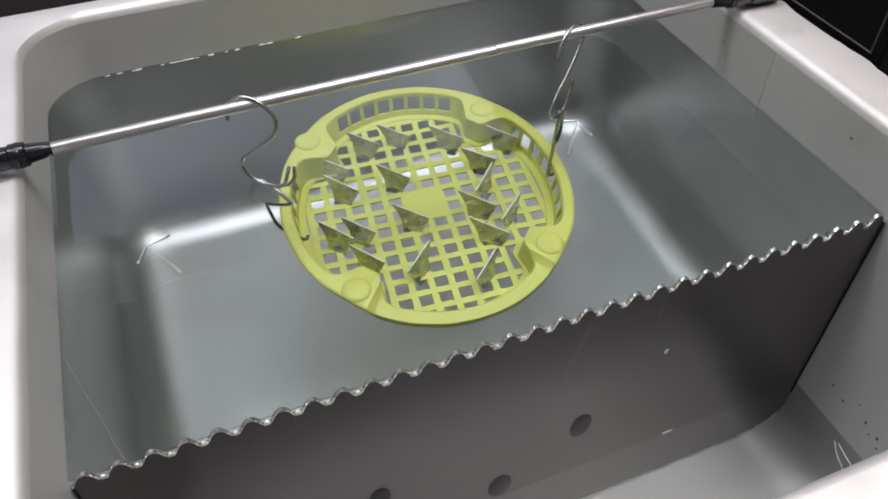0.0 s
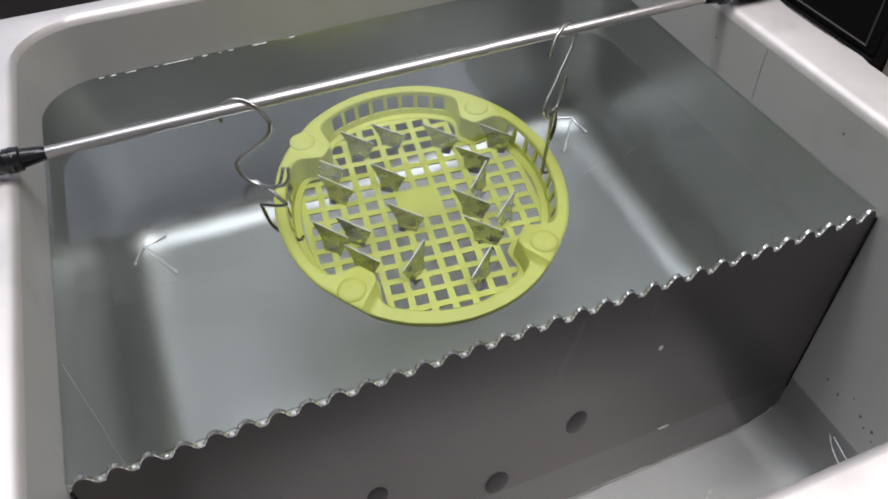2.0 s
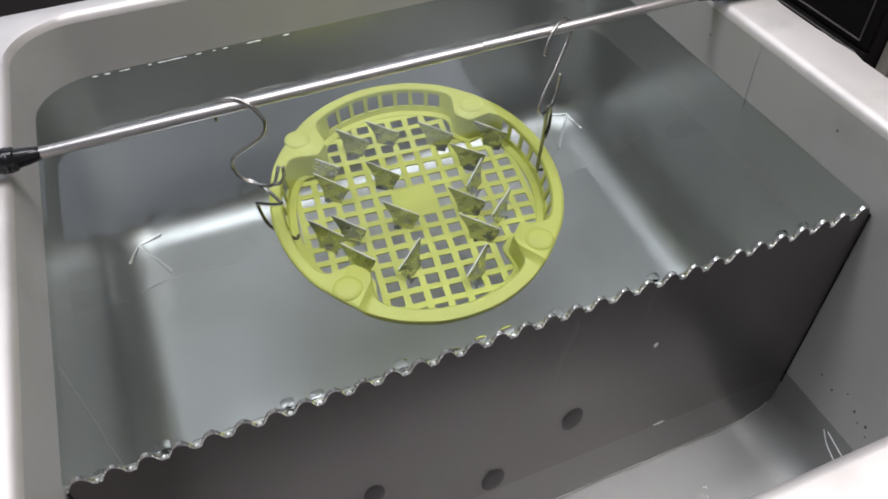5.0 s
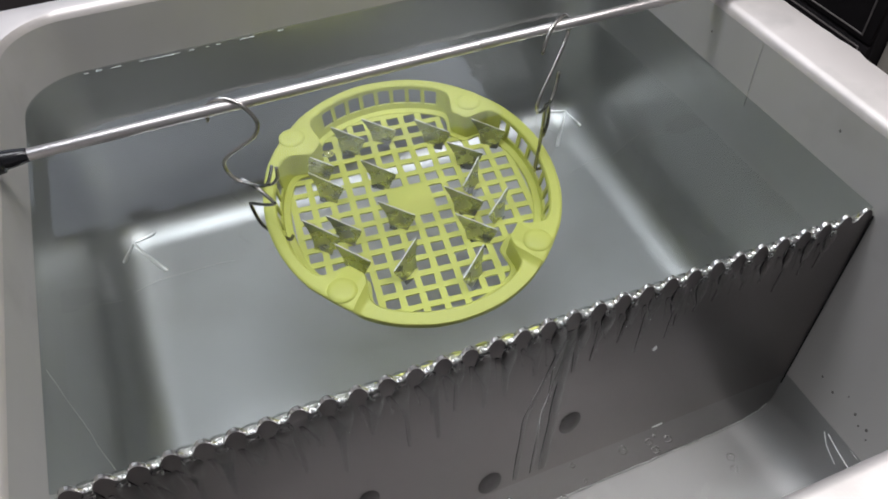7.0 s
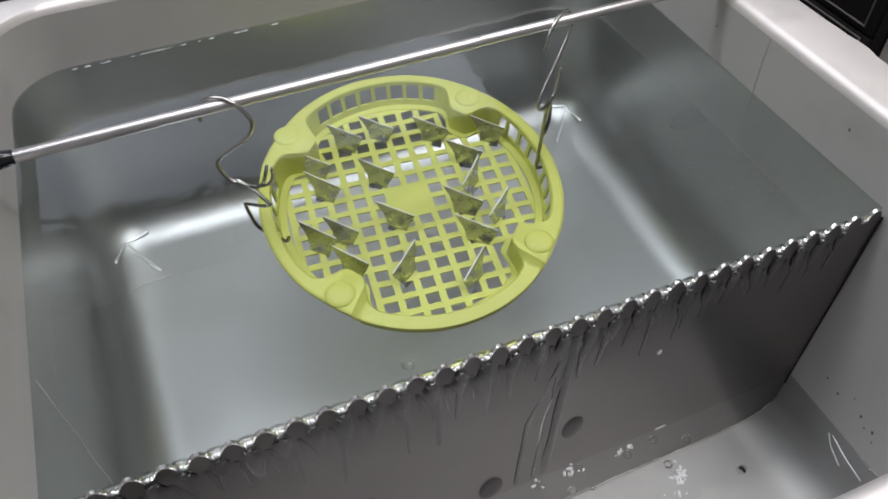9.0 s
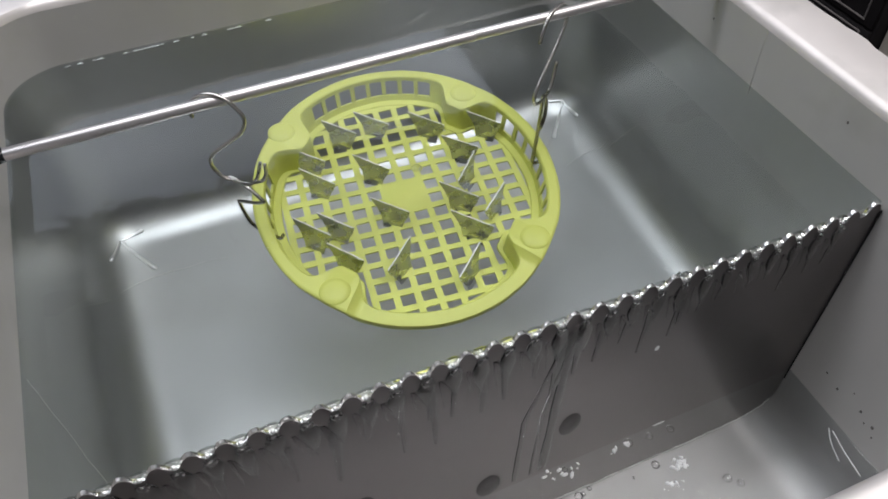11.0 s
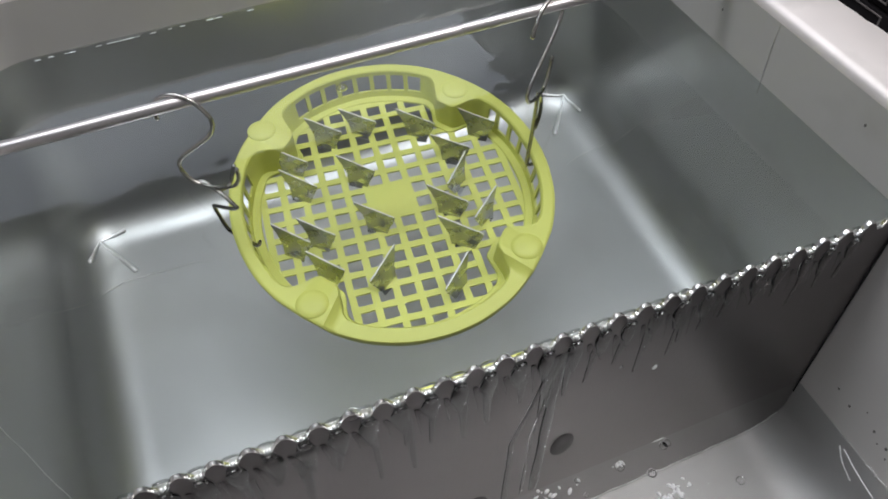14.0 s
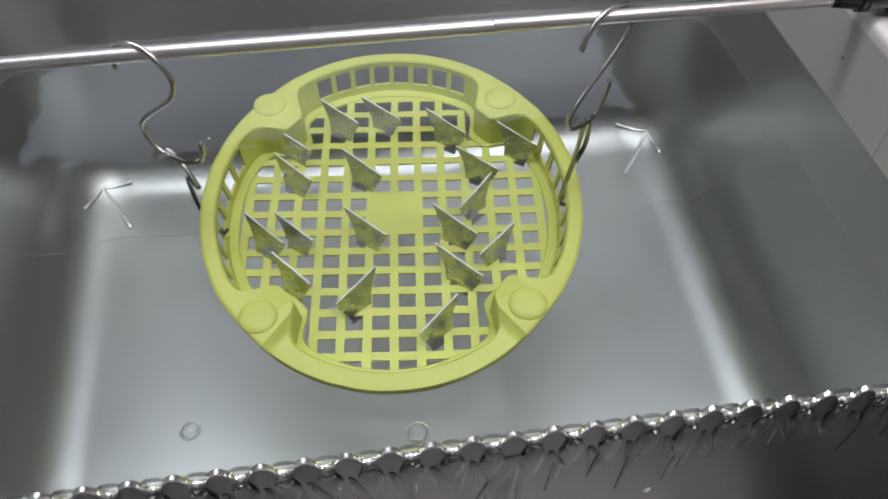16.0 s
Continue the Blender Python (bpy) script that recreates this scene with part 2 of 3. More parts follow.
        d = 0.052 - math.hypot(max(qx, 0), max(qy, 0))
        return FLOOR + (r - math.sqrt(max(0, r * r - (r - d) ** 2)) if d < r else 0)
    for c, arms in (((-0.2455, 0.371), ((-0.223, 0.377), (-0.257, 0.349), (-0.220, 0.329))), ((0.2515, 0.374), ((0.256, 0.348), (0.226, 0.386), (0.221, 0.334)))):
        for a in arms:
            pts = [Vector((c[0] + (a[0] - c[0]) * q / 6, c[1] + (a[1] - c[1]) * q / 6, 0)) for q in range(7)]
            pts = [Vector((p.x, p.y, bed(p.x, p.y) + 0.0004)) for p in pts]
            part("corner_weld", tube(pts, 0.0012, 8, [0.0012 + 0.0012 * q / 6 for q in range(7)]), GLINT, t, "short bright ground weld in the corner")
    for pts in ([(-0.152, 0.317), (-0.172, 0.319), (-0.195, 0.319), (-0.227, 0.320), (-0.250, 0.312), (-0.264, 0.300), (X0, 0.265, -0.226), (X0, 0.228, -0.160), (X0, 0.190, -0.094)],
                [(0.212, 0.290), (0.222, 0.294), (0.240, 0.297), (0.256, 0.294), (0.266, 0.288), (X1, 0.2686, -0.226), (X1, 0.240, -0.185), (X1, 0.219, -0.155)]):
        pts = smooth_path([Vector((*p[:2], (p[2] if len(p) > 2 else bed(*p)) + 0.0003)) for p in pts], 4)
        part("crease", tube(pts, 0.0005, 8, [0.0002 + 0.0003 * sin(pi * (k + 0.5) / len(pts)) for k in range(len(pts))]), WELD, t, "thin bright crease across the bottom and up the wall")
    for pts in ([(-0.062, -0.219), (-0.078, -0.228), (-0.100, -0.236)], [(-0.058, -0.222), (-0.066, -0.238), (-0.080, -0.250)]):
        part("scratch", tube(smooth_path([Vector((X1 - 0.0002, y, z)) for y, z in pts], 4), 0.0006, 6), PALE_MARK, t, "pale scratch across the bottom")
    for y, z, q in ((0.052, 0.034, 0.0016), (0.205, 0.030, 0.0014), (-0.031, -0.168, 0.0012), (-0.045, -0.172, 0.0018), (-0.058, -0.160, 0.0011), (-0.070, -0.169, 0.0020), (-0.077, -0.176, 0.0013), (-0.084, -0.172, 0.0022), (-0.088, -0.181, 0.0014)):
        k = part("rust_spot", lathe([(q, -0.0002), (q * 0.8, 0.0002), (q * 0.2, 0.0003)], 9), SPOT, t, "small dark corrosion spot")
        k.matrix_local = pose(X1, y, z, 0, -90, 0) @ Matrix.Diagonal((1, 0.7 + 0.5 * ((q * 1e4) % 1), 1, 1))
    return t


def ribbon(path, widths, thick):
    """A thin bulging strand of water down the plate: path in x, z."""
    loops = []
    for (x, z), w in zip(path, widths):
        q = len(loops) / (len(path) - 1)
        h = thick * min(1.0, 0.5 + q * 2, (1 - q) * 1.6) + 0.00002
        front = [(x + w * u, -0.00004 - h * cos(u * pi / 2) ** 2, z) for u in (-1, -0.8, -0.6, -0.4, -0.2, 0, 0.2, 0.4, 0.6, 0.8, 1)]
        loops.append(front + [(x, 0.0002, z)])
    return loft(loops, cap=(True, True))


# ---- the weir plate with its serrated edge ----
def weir_height(x):
    """Height of the edge: rounded crests, sharper notches."""
    ph = ((x - TOOTH0) / PITCH + 0.5) % 1.0 - 0.5
    return 0.0062 - 0.0085 * min(1.0, (abs(ph) / 0.365) ** 2.2)


def weir():
    t = thing("weir_plate", "steel divider plate, toned dark, with a serrated overflow edge", "divider")
    half, th, rc = 0.2782, 0.0016, 0.046
    n = 31 * 14
    top, bot = [], []
    for i in range(n + 1):
        x = -half + 2 * half * i / n
        z0 = FLOOR + 0.0005
        e = half - abs(x)
        if e < rc:
            z0 += rc - math.sqrt(max(0, rc * rc - (rc - e) ** 2))
        top.append((x, weir_height(x)))
        bot.append((x, z0))
    bm = bmesh.new()
    cols = []
    for (x, zt), (_, zb) in zip(top, bot):
        zs = [zb, (zb + zt) * 0.5, zt - 0.02, zt - 0.0006]
        f = [bm.verts.new((x, -th, z)) for z in zs] + [bm.verts.new((x, -th + 0.0005, zt)), bm.verts.new((x, th - 0.0005, zt))]
        f += [bm.verts.new((x, th, z)) for z in zs[::-1]]
        cols.append(f)
    for a, b in zip(cols, cols[1:]):
        for k in range(len(a)):
            j = (k + 1) % len(a)
            fc = bm.faces.new((a[k], b[k], b[j], a[j]))
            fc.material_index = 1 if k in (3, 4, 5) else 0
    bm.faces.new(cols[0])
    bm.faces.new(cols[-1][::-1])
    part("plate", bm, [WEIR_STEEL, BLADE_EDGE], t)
    for x in (-half + 0.0008, half - 0.0008):
        pts = [Vector((x, -th - 0.0006, -0.003 - 0.02 * k)) for k in range(12)]
        part("edge_seal", tube(pts, 0.0007, 6), RUBBER, t, "dark seal along the plate's end")
    # thin metal tube added to draw the highlight along the plate's foot
    seam = [Vector((x, -th - 0.0004, z + 0.0008)) for x, z in bot[4:-4:6]]
    part("foot_highlight", tube(seam, 0.0007, 6), WELD, t, "thin bright tube tracing the highlight along the plate's foot")
    for x, z, r in ((0.049, -0.137, 0.0105), (-0.017, -0.186, 0.0115), (-0.113, -0.135, 0.009)):
        k = part("spot", lathe([(r, 0.0), (r * 0.97, 0.00012), (r * 0.3, 0.00016)], 24), ROUND_MARK, t, "round dark mark")
        k.matrix_local = pose(x, -th - 0.0002, z, 90) @ Matrix.Diagonal((0.88, 1.45, 1, 1))
    # pale dried trails, a bright spot and a waterline glint painted white
    for path, w in (([(0.0385, -0.006), (0.0372, -0.020), (0.0325, -0.034), (0.0285, -0.050), (0.0275, -0.070)], 0.0026), ([(0.0960, -0.004), (0.0950, -0.016), (0.0945, -0.030)], 0.0016)):
        n = len(path) - 1
        part("dried_trail", ribbon(path, [w * (0.6 + 0.5 * sin(pi * k / n)) for k in range(n + 1)], 0.00012), DRIED, t, "pale dried water trail").location.y = -th
    for x, z, w, h in ((0.1113, -0.0735, 0.0020, 0.0030), (0.142, POOL + 0.0020, 0.0060, 0.0018)):
        k = part("bright_spot", lathe([(1.0, 0.0), (0.8, 0.25), (0.2, 0.4)], 12), PALE_MARK, t, "small bright spot on the plate, with a glint painted at the waterline")
        k.matrix_local = pose(x, -th - 0.0001, z, 90, 0, 0) @ Matrix.Diagonal((w, h, 0.001, 1))
    return t


# ---- water ----
def water_sheet(name, b, r, z, mat, label):
    def edge(d, h):
        out = []
        for cx_, cy_, a0, rr in ((b[1], b[3], 0, r[0]), (b[0], b[3], 90, r[0]), (b[0], b[2], 180, r[1]), (b[1], b[2], 270, r[1])):
            q = rr - d * 0.5
            px, py = (cx_ - d - q if cx_ > 0 else cx_ + d + q), (cy_ - d - q if a0 < 180 else cy_ + d + q)
            out += [(px + q * cos(radians(a0 + 9 * k)), py + q * sin(radians(a0 + 9 * k))) for k in range(11)]
        return [(x, y, 0.0 if abs(y) < 0.02 else h) for x, y in out]
    cx, cy = (b[0] + b[1]) / 2, (b[2] + b[3]) / 2
    loops = [edge(0.0005, 0.0019), edge(0.0026, 0.0013), edge(0.0036, 0.0006), edge(0.0050, 0.0001), edge(0.0064, 0.0)]
    loops += [[(cx + (x - cx) * s, cy + (y - cy) * s, 0) for x, y, _ in loops[-1]] for s in (0.8, 0.5, 0.2)]
    bm = loft(loops, cap=(False, True))
    ob = tagged(finish(name, bm, mat), label, "water", kind="structure")
    if sum(p.normal.z * p.area for p in ob.data.polygons) < 0:
        ob.data.flip_normals()
    ob.location.z = z
    ob.visible_shadow = False
    return ob


# ---- rod and hooks ----
def tension_rod():
    t = thing("tension_rod", "chromed steel tension rod with black rubber ends lying across the rim", "rod", m=pose(0, ROD_Y, ROD_Z))
    part("outer_tube", tube([Vector((x, 0, 0)) for x in (-0.258, -0.1, 0.06, 0.061)], 0.0041, 20), CHROME, t)
    part("inner_tube", tube([Vector((x, 0, 0)) for x in (0.06, 0.15, 0.268)], 0.0039, 20), CHROME, t)
    for s in (-1, 1):
        xs = [(0.256, 0.0046), (0.262, 0.0056), (0.270, 0.0066), (0.271, 0.0082), (0.280, 0.0084), (0.281, 0.0074), (0.290, 0.0078), (0.291, 0.0092), (0.318, 0.0098), (0.321, 0.0090)]
        pts = [Vector((s * x, 0, 0)) for x, _ in xs]
        cap = part("end_cap", tube(pts, 0.008, 20, [r for _, r in xs]), RUBBER, t, "black ribbed rubber end")
        for x, q in ((0.2755, 0.0086), (0.2985, 0.0098), (0.305, 0.0100), (0.3115, 0.0101)):
            part("rib", tube([Vector((s * (x - 0.001), 0, 0)), Vector((s * (x + 0.001), 0, 0))], q, 20), RUBBER, cap)


def s_hook(x, heading, uv, label):
    d = Vector((cos(radians(heading)), sin(radians(heading)), 0))
    t = thing("s_hook", label, "hook", "hooks on the rod", m=pose(x, ROD_Y, 0))
    part("wire", tube(smooth_path([d * u + Vector((0, 0, z)) for u, z in uv]), 0.0015, 10), WIRE, t)


def wire_clip(label, legs):
    t = thing("wire_clip", label, "clip", "clips on the basket", m=pose(*legs[0][0]))
    o = Vector(legs[0][0])
    for leg in legs:
        part("wire", tube(smooth_path([Vector(p) - o for p in leg]), 0.0016, 8), WIRE, t)


# ---- basket ----
BASKET = pose(0.0008, 0.202, -0.074, 4.5, 0, -6)
AX, AY = 0.1222, 0.1374         # half axes of the rim
BX, BY = 0.1085, 0.1185         # half axes of the base
DEPTH = 0.037
PADS = [(-0.0868, 0.0835), (0.0762, 0.0860), (0.0792, -0.0845), (-0.0772, -0.0890)]


def basket():
    t = thing("plastic_basket", "round yellow-green plastic basket hanging under water", "basket", m=BASKET)
    N = 192
    pad_angles = [math.atan2(y / AY, x / AX) for x, y in PADS]

    def dip(a):
        """How far the wall folds inward round a pad (0 to 1)."""
        best = 0.0
        for p in pad_angles:
            e = abs((a - p + pi) % (2 * pi) - pi)
            best = max(best, 1 / (1 + (e / 0.145) ** 6))
        return best

    def ring(sx, sy, z, fold=0.0):
        out = []
        for k in range(N):
            a = 2 * pi * k / N
            s = 1 - fold * dip(a)
            out.append((sx * s * cos(a), sy * s * sin(a), z))
        return out
    # rim: rolled outer lip, flat top, inner edge following the folds
    def front(k):
        """1 on the sunken stretch of rim between the two front pads, else 0."""
        a = 2 * pi * k / N - 2 * pi
        if not pad_angles[3] < a < pad_angles[2]:
            return 0.0
        f = max(0.0, min(1.0, (min(a - pad_angles[3], pad_angles[2] - a) - 0.12) / 0.05))
        return f * f * (3 - 2 * f)

    def lip(d, z):
        """Outer edge of the rim, drawn in a little round the front pads."""
        out = []
        for k, (x, y, _) in enumerate(ring(AX + d, AY + d, z)):
            f = front(k)
            g = f * min(1.0, max(0.0, -z / 0.008))
            w = dip(2 * pi * k / N) * (0.010 if y < 0 else 0.004) + 0.007 * f
            out.append((x * (1 - w - 0.006 * g), y * (1 - w - 0.008 * g), z * (0.55 + 0.2 * f) - 0.0058 * f))
        return out

    def inner(d, z, fold):
        return [(x * (1 - 0.028 * front(k)), y * (1 - 0.028 * front(k)), q - 0.0052 * front(k)) for k, (x, y, q) in enumerate(ring(AX - d, AY - d, z, fold))]
    loops = [lip(-0.004, -0.0105), lip(-0.0005, -0.0115), lip(0.0, -0.008), lip(0.0, -0.003), lip(-0.0012, -0.0006), lip(-0.003, 0.0),
             inner(0.0085, 0.0, 0.20), inner(0.0098, -0.0012, 0.205), inner(0.0102, -0.006, 0.205)]
    part("rim", loft(loops), GREEN, t)
    # side wall: slots between slats, solid in the folds
    bm = bmesh.new()
    levels = [(-0.005, 0.0), (-0.0065, 0.05), (-0.0290, 0.66), (-0.0315, 0.75), (-DEPTH + 0.002, 0.93), (-DEPTH, 1.0)]
    rings = {}
    for side, off in ((0, 0.0), (1, 0.0017)):
        for li, (z, f) in enumerate(levels):
            sx, sy = AX - 0.0102 + (BX - AX + 0.0102) * f + off, AY - 0.0102 + (BY - AY + 0.0102) * f + off
            rings[side, li] = [bm.verts.new((x * (1 - (0.028 * front(k) if li < 2 else 0)), y * (1 - (0.028 * front(k) if li < 2 else 0)), q - (0.0052 * front(k) if li < 2 else 0))) for k, (x, y, q) in enumerate(ring(sx, sy, z, 0.205 - 0.02 * f))]
    def hole(k, li):
        return li == 1 and dip(2 * pi * (k + 0.5) / N) < 0.012 and k % 4 != 0 and front(k % N) == 0
    for k in range(N):
        j = (k + 1) % N
        for li in range(len(levels) - 1):
            if hole(k, li):
                a, b = rings[0, li], rings[1, li]
                c, d = rings[0, li + 1], rings[1, li + 1]
                bm.faces.new((a[k], a[j], b[j], b[k]))
                bm.faces.new((c[k], c[j], d[j], d[k]))
                if not hole(k - 1, li):
                    bm.faces.new((a[k], b[k], d[k], c[k]))
                if not hole(k + 1, li):
                    bm.faces.new((a[j], b[j], d[j], c[j]))
                continue
            for s in (0, 1):
                a, b = rings[s, li], rings[s, li + 1]
                bm.faces.new((a[k], a[j], b[j], b[k]))
    part("side_wall", bm, GREEN, t, "slotted side wall")
    # base ring
    fold = 0.19
    loops = [ring(BX + 0.001, BY + 0.001, -DEPTH - 0.0012, fold), ring(BX + 0.0005, BY + 0.0005, -DEPTH + 0.0012, fold), ring(BX - 0.0055, BY - 0.0055, -DEPTH + 0.0012, fold), ring(BX - 0.0063, BY - 0.0063, -DEPTH + 0.0002, fold), ring(BX - 0.0063, BY - 0.0063, -DEPTH - 0.0016, fold)]
    loops.append(loops[0])
    part("base_ring", loft(loops), GREEN, t)
    # grate of crossing bars with a solid square in the middle
    PX, PY, W = 0.0163, 0.0152, 0.0027
    oy = 0.0030
    xs = sorted([k * PX - s * W for k in range(-7, 8) for s in (-1, 1)])
    ys = sorted([oy + k * PY - s * W for k in range(-9, 9) for s in (-1, 1)])
    z1, z0 = -DEPTH + 0.0004, -DEPTH - 0.0014
    solid = {}
    for i in range(len(xs) - 1):
        for j in range(len(ys) - 1):
            cx, cy = (xs[i] + xs[i + 1]) / 2, (ys[j] + ys[j + 1]) / 2
            bar = i % 2 == 0 or j % 2 == 0
            plate = abs(cx) < PX and abs(cy - oy) < PY
            a = math.atan2(cy / BY, cx / BX)
            lim = 1.0 - 0.03 - 0.20 * dip(a)
            solid[i, j] = (bar or plate) and (cx / BX) ** 2 + (cy / BY) ** 2 < lim * lim
    bm = bmesh.new()
    cache = {}
    def v(i, j, z):
        if (i, j, z) not in cache:
            cache[i, j, z] = bm.verts.new((xs[i], ys[j], z))
        return cache[i, j, z]
    for (i, j), on in solid.items():
        if not on:
            continue
        bm.faces.new((v(i, j, z1), v(i + 1, j, z1), v(i + 1, j + 1, z1), v(i, j + 1, z1)))
        bm.faces.new((v(i, j, z0), v(i, j + 1, z0), v(i + 1, j + 1, z0), v(i + 1, j, z0)))
        for di, dj, p, q in ((-1, 0, (i, j), (i, j + 1)), (1, 0, (i + 1, j), (i + 1, j + 1)), (0, -1, (i, j), (i + 1, j)), (0, 1, (i, j + 1), (i + 1, j + 1))):
            if not solid.get((i + di, j + dj)):
                bm.faces.new((v(*p, z1), v(*q, z1), v(*q, z0), v(*p, z0)))
    bmesh.ops.bevel(bm, geom=[e for e in bm.edges if e.is_manifold and e.calc_face_angle(0) > 1 and all(w.co.z > z1 - 1e-6 for w in e.verts)], offset=0.0005, segments=1, affect="EDGES")
    part("base_grate", bm, GREEN, t, "square grate base with a solid centre")
    for x, y in PADS:
        p = part("pad", lathe([(0.0114, -0.004), (0.0114, 0.0003), (0.0110, 0.0009), (0.0103, 0.0012), (0.0096, 0.0017), (0.007, 0.0023), (0.002, 0.0026)], 32), GREEN, t, "round raised corner pad")
        p.location = (x, y, 0)


# ---- steel blades standing in the grate ----
def blade(x, y, z, heading, size, lean):
    t = thing("cutter_plate", "thin pointed sheet-steel plate standing in the basket grate", "cutter", "cutters in the basket", m=pose(x, y, z, lean, 0, heading))
    outline = [(0.0, 0.0), (0.010, -0.0036), (0.020, -0.0071), (0.0300, -0.0105), (0.0302, -0.0135), (0.0290, -0.0190), (0.0268, -0.0250), (0.0252, -0.0310), (0.0245, -0.0370), (0.0098, -0.0370), (0.0096, -0.0290), (0.0078, -0.0190), (0.0045, -0.0100), (0.0015, -0.0040)]
    outline = [(u * size * 1.07, v * size * 1.05) for u, v in outline]
    th = 0.0006
    bm = bmesh.new()
    a = [bm.verts.new((u, -th, v)) for u, v in outline]
    b = [bm.verts.new((u, th, v)) for u, v in outline]
    bm.faces.new(a)
    bm.faces.new(b[::-1])
    for i in range(len(a)):
        j = (i + 1) % len(a)
        fc = bm.faces.new((a[i], a[j], b[j], b[i]))
        # Only the top edge takes the pale material, imitating its highlight.
        fc.material_index = 1 if i < 3 else 0
    part("blade", bm, [BLADE, LIT_EDGE], t, smooth=False)


# ---- beside the sink ----
def oven():
    t = thing("oven", "black enamelled oven with a framed door standing on the floor", "oven", m=pose(0.75, 0.391, ROOM_FLOOR))
    h = -ROOM_FLOOR
    part("body", box(bmesh.new(), 0.003, 0.60, 0.0, 0.64, 0.04, h + 0.28, 0.004), BLACK, t)
    part("plinth", box(bmesh.new(), 0.03, 0.58, 0.02, 0.62, 0.0, 0.0395, 0.003), DARK_METAL, t)
    door = part("door", box(bmesh.new(), -0.004, 0.0025, 0.004, 0.636, h - 0.213, h + 0.26, 0.0015), BLACK, t, "black glazed oven door")
    drawer = part("drawer", box(bmesh.new(), -0.004, 0.0025, 0.004, 0.636, 0.06, h - 0.2175, 0.0015), BLACK, t, "black drawer under the door")
    for owner, y0, y1, z0, z1 in ((door, 0.0190, 0.617, h - 0.205, h + 0.23), (drawer, 0.0180, 0.617, 0.09, h - 0.2215)):
        for b in ((y0, y1, z0, z0 + 0.0022), (y0, y1, z1 - 0.0022, z1), (y0, y0 + 0.0022, z0 + 0.0023, z1 - 0.0023), (y1 - 0.0022, y1, z0 + 0.0023, z1 - 0.0023)):
            part("trim", box(bmesh.new(), -0.0062, -0.0042, *b, 0.0005), TRIM, owner, "thin worn metal trim")


def stand():
    t = thing("steel_stand", "pale steel stand with a rail beside the oven", "stand", m=pose(0.770, 0.318, ROOM_FLOOR))
    h = -ROOM_FLOOR
    for y in (0.060, -0.35):
        part("post", box(bmesh.new(), 0.0, 0.02, y - 0.010, y + 0.010, 0.0, h + 0.10, 0.002), PALE, t)
    part("rail", box(bmesh.new(), 0.002, 0.018, -0.3395, 0.0495, h - 0.200, h - 0.168, 0.003), PALE, t)
    part("shelf", box(bmesh.new(), 0.0205, 0.36, -0.36, 0.069, h - 0.185, h - 0.168, 0.003), PALE, t)


def sparkle_fleck(x, y, r):
    t = thing("sparkle_fleck", "tiny white fleck imitating a sparkle on the waterline", "foam", "foam at the waterline", m=pose(x, y, 0.0012))
    # White colour stands in for the water's specular sparkle along the wall.
    part("fleck", lathe([(r * 0.5, -0.0006), (r, 0.0), (r * 0.8, r * 0.5), (r * 0.2, r * 0.8)], 8), FOAM, t)
    t.scale = (3.2, 0.8, 0.8)


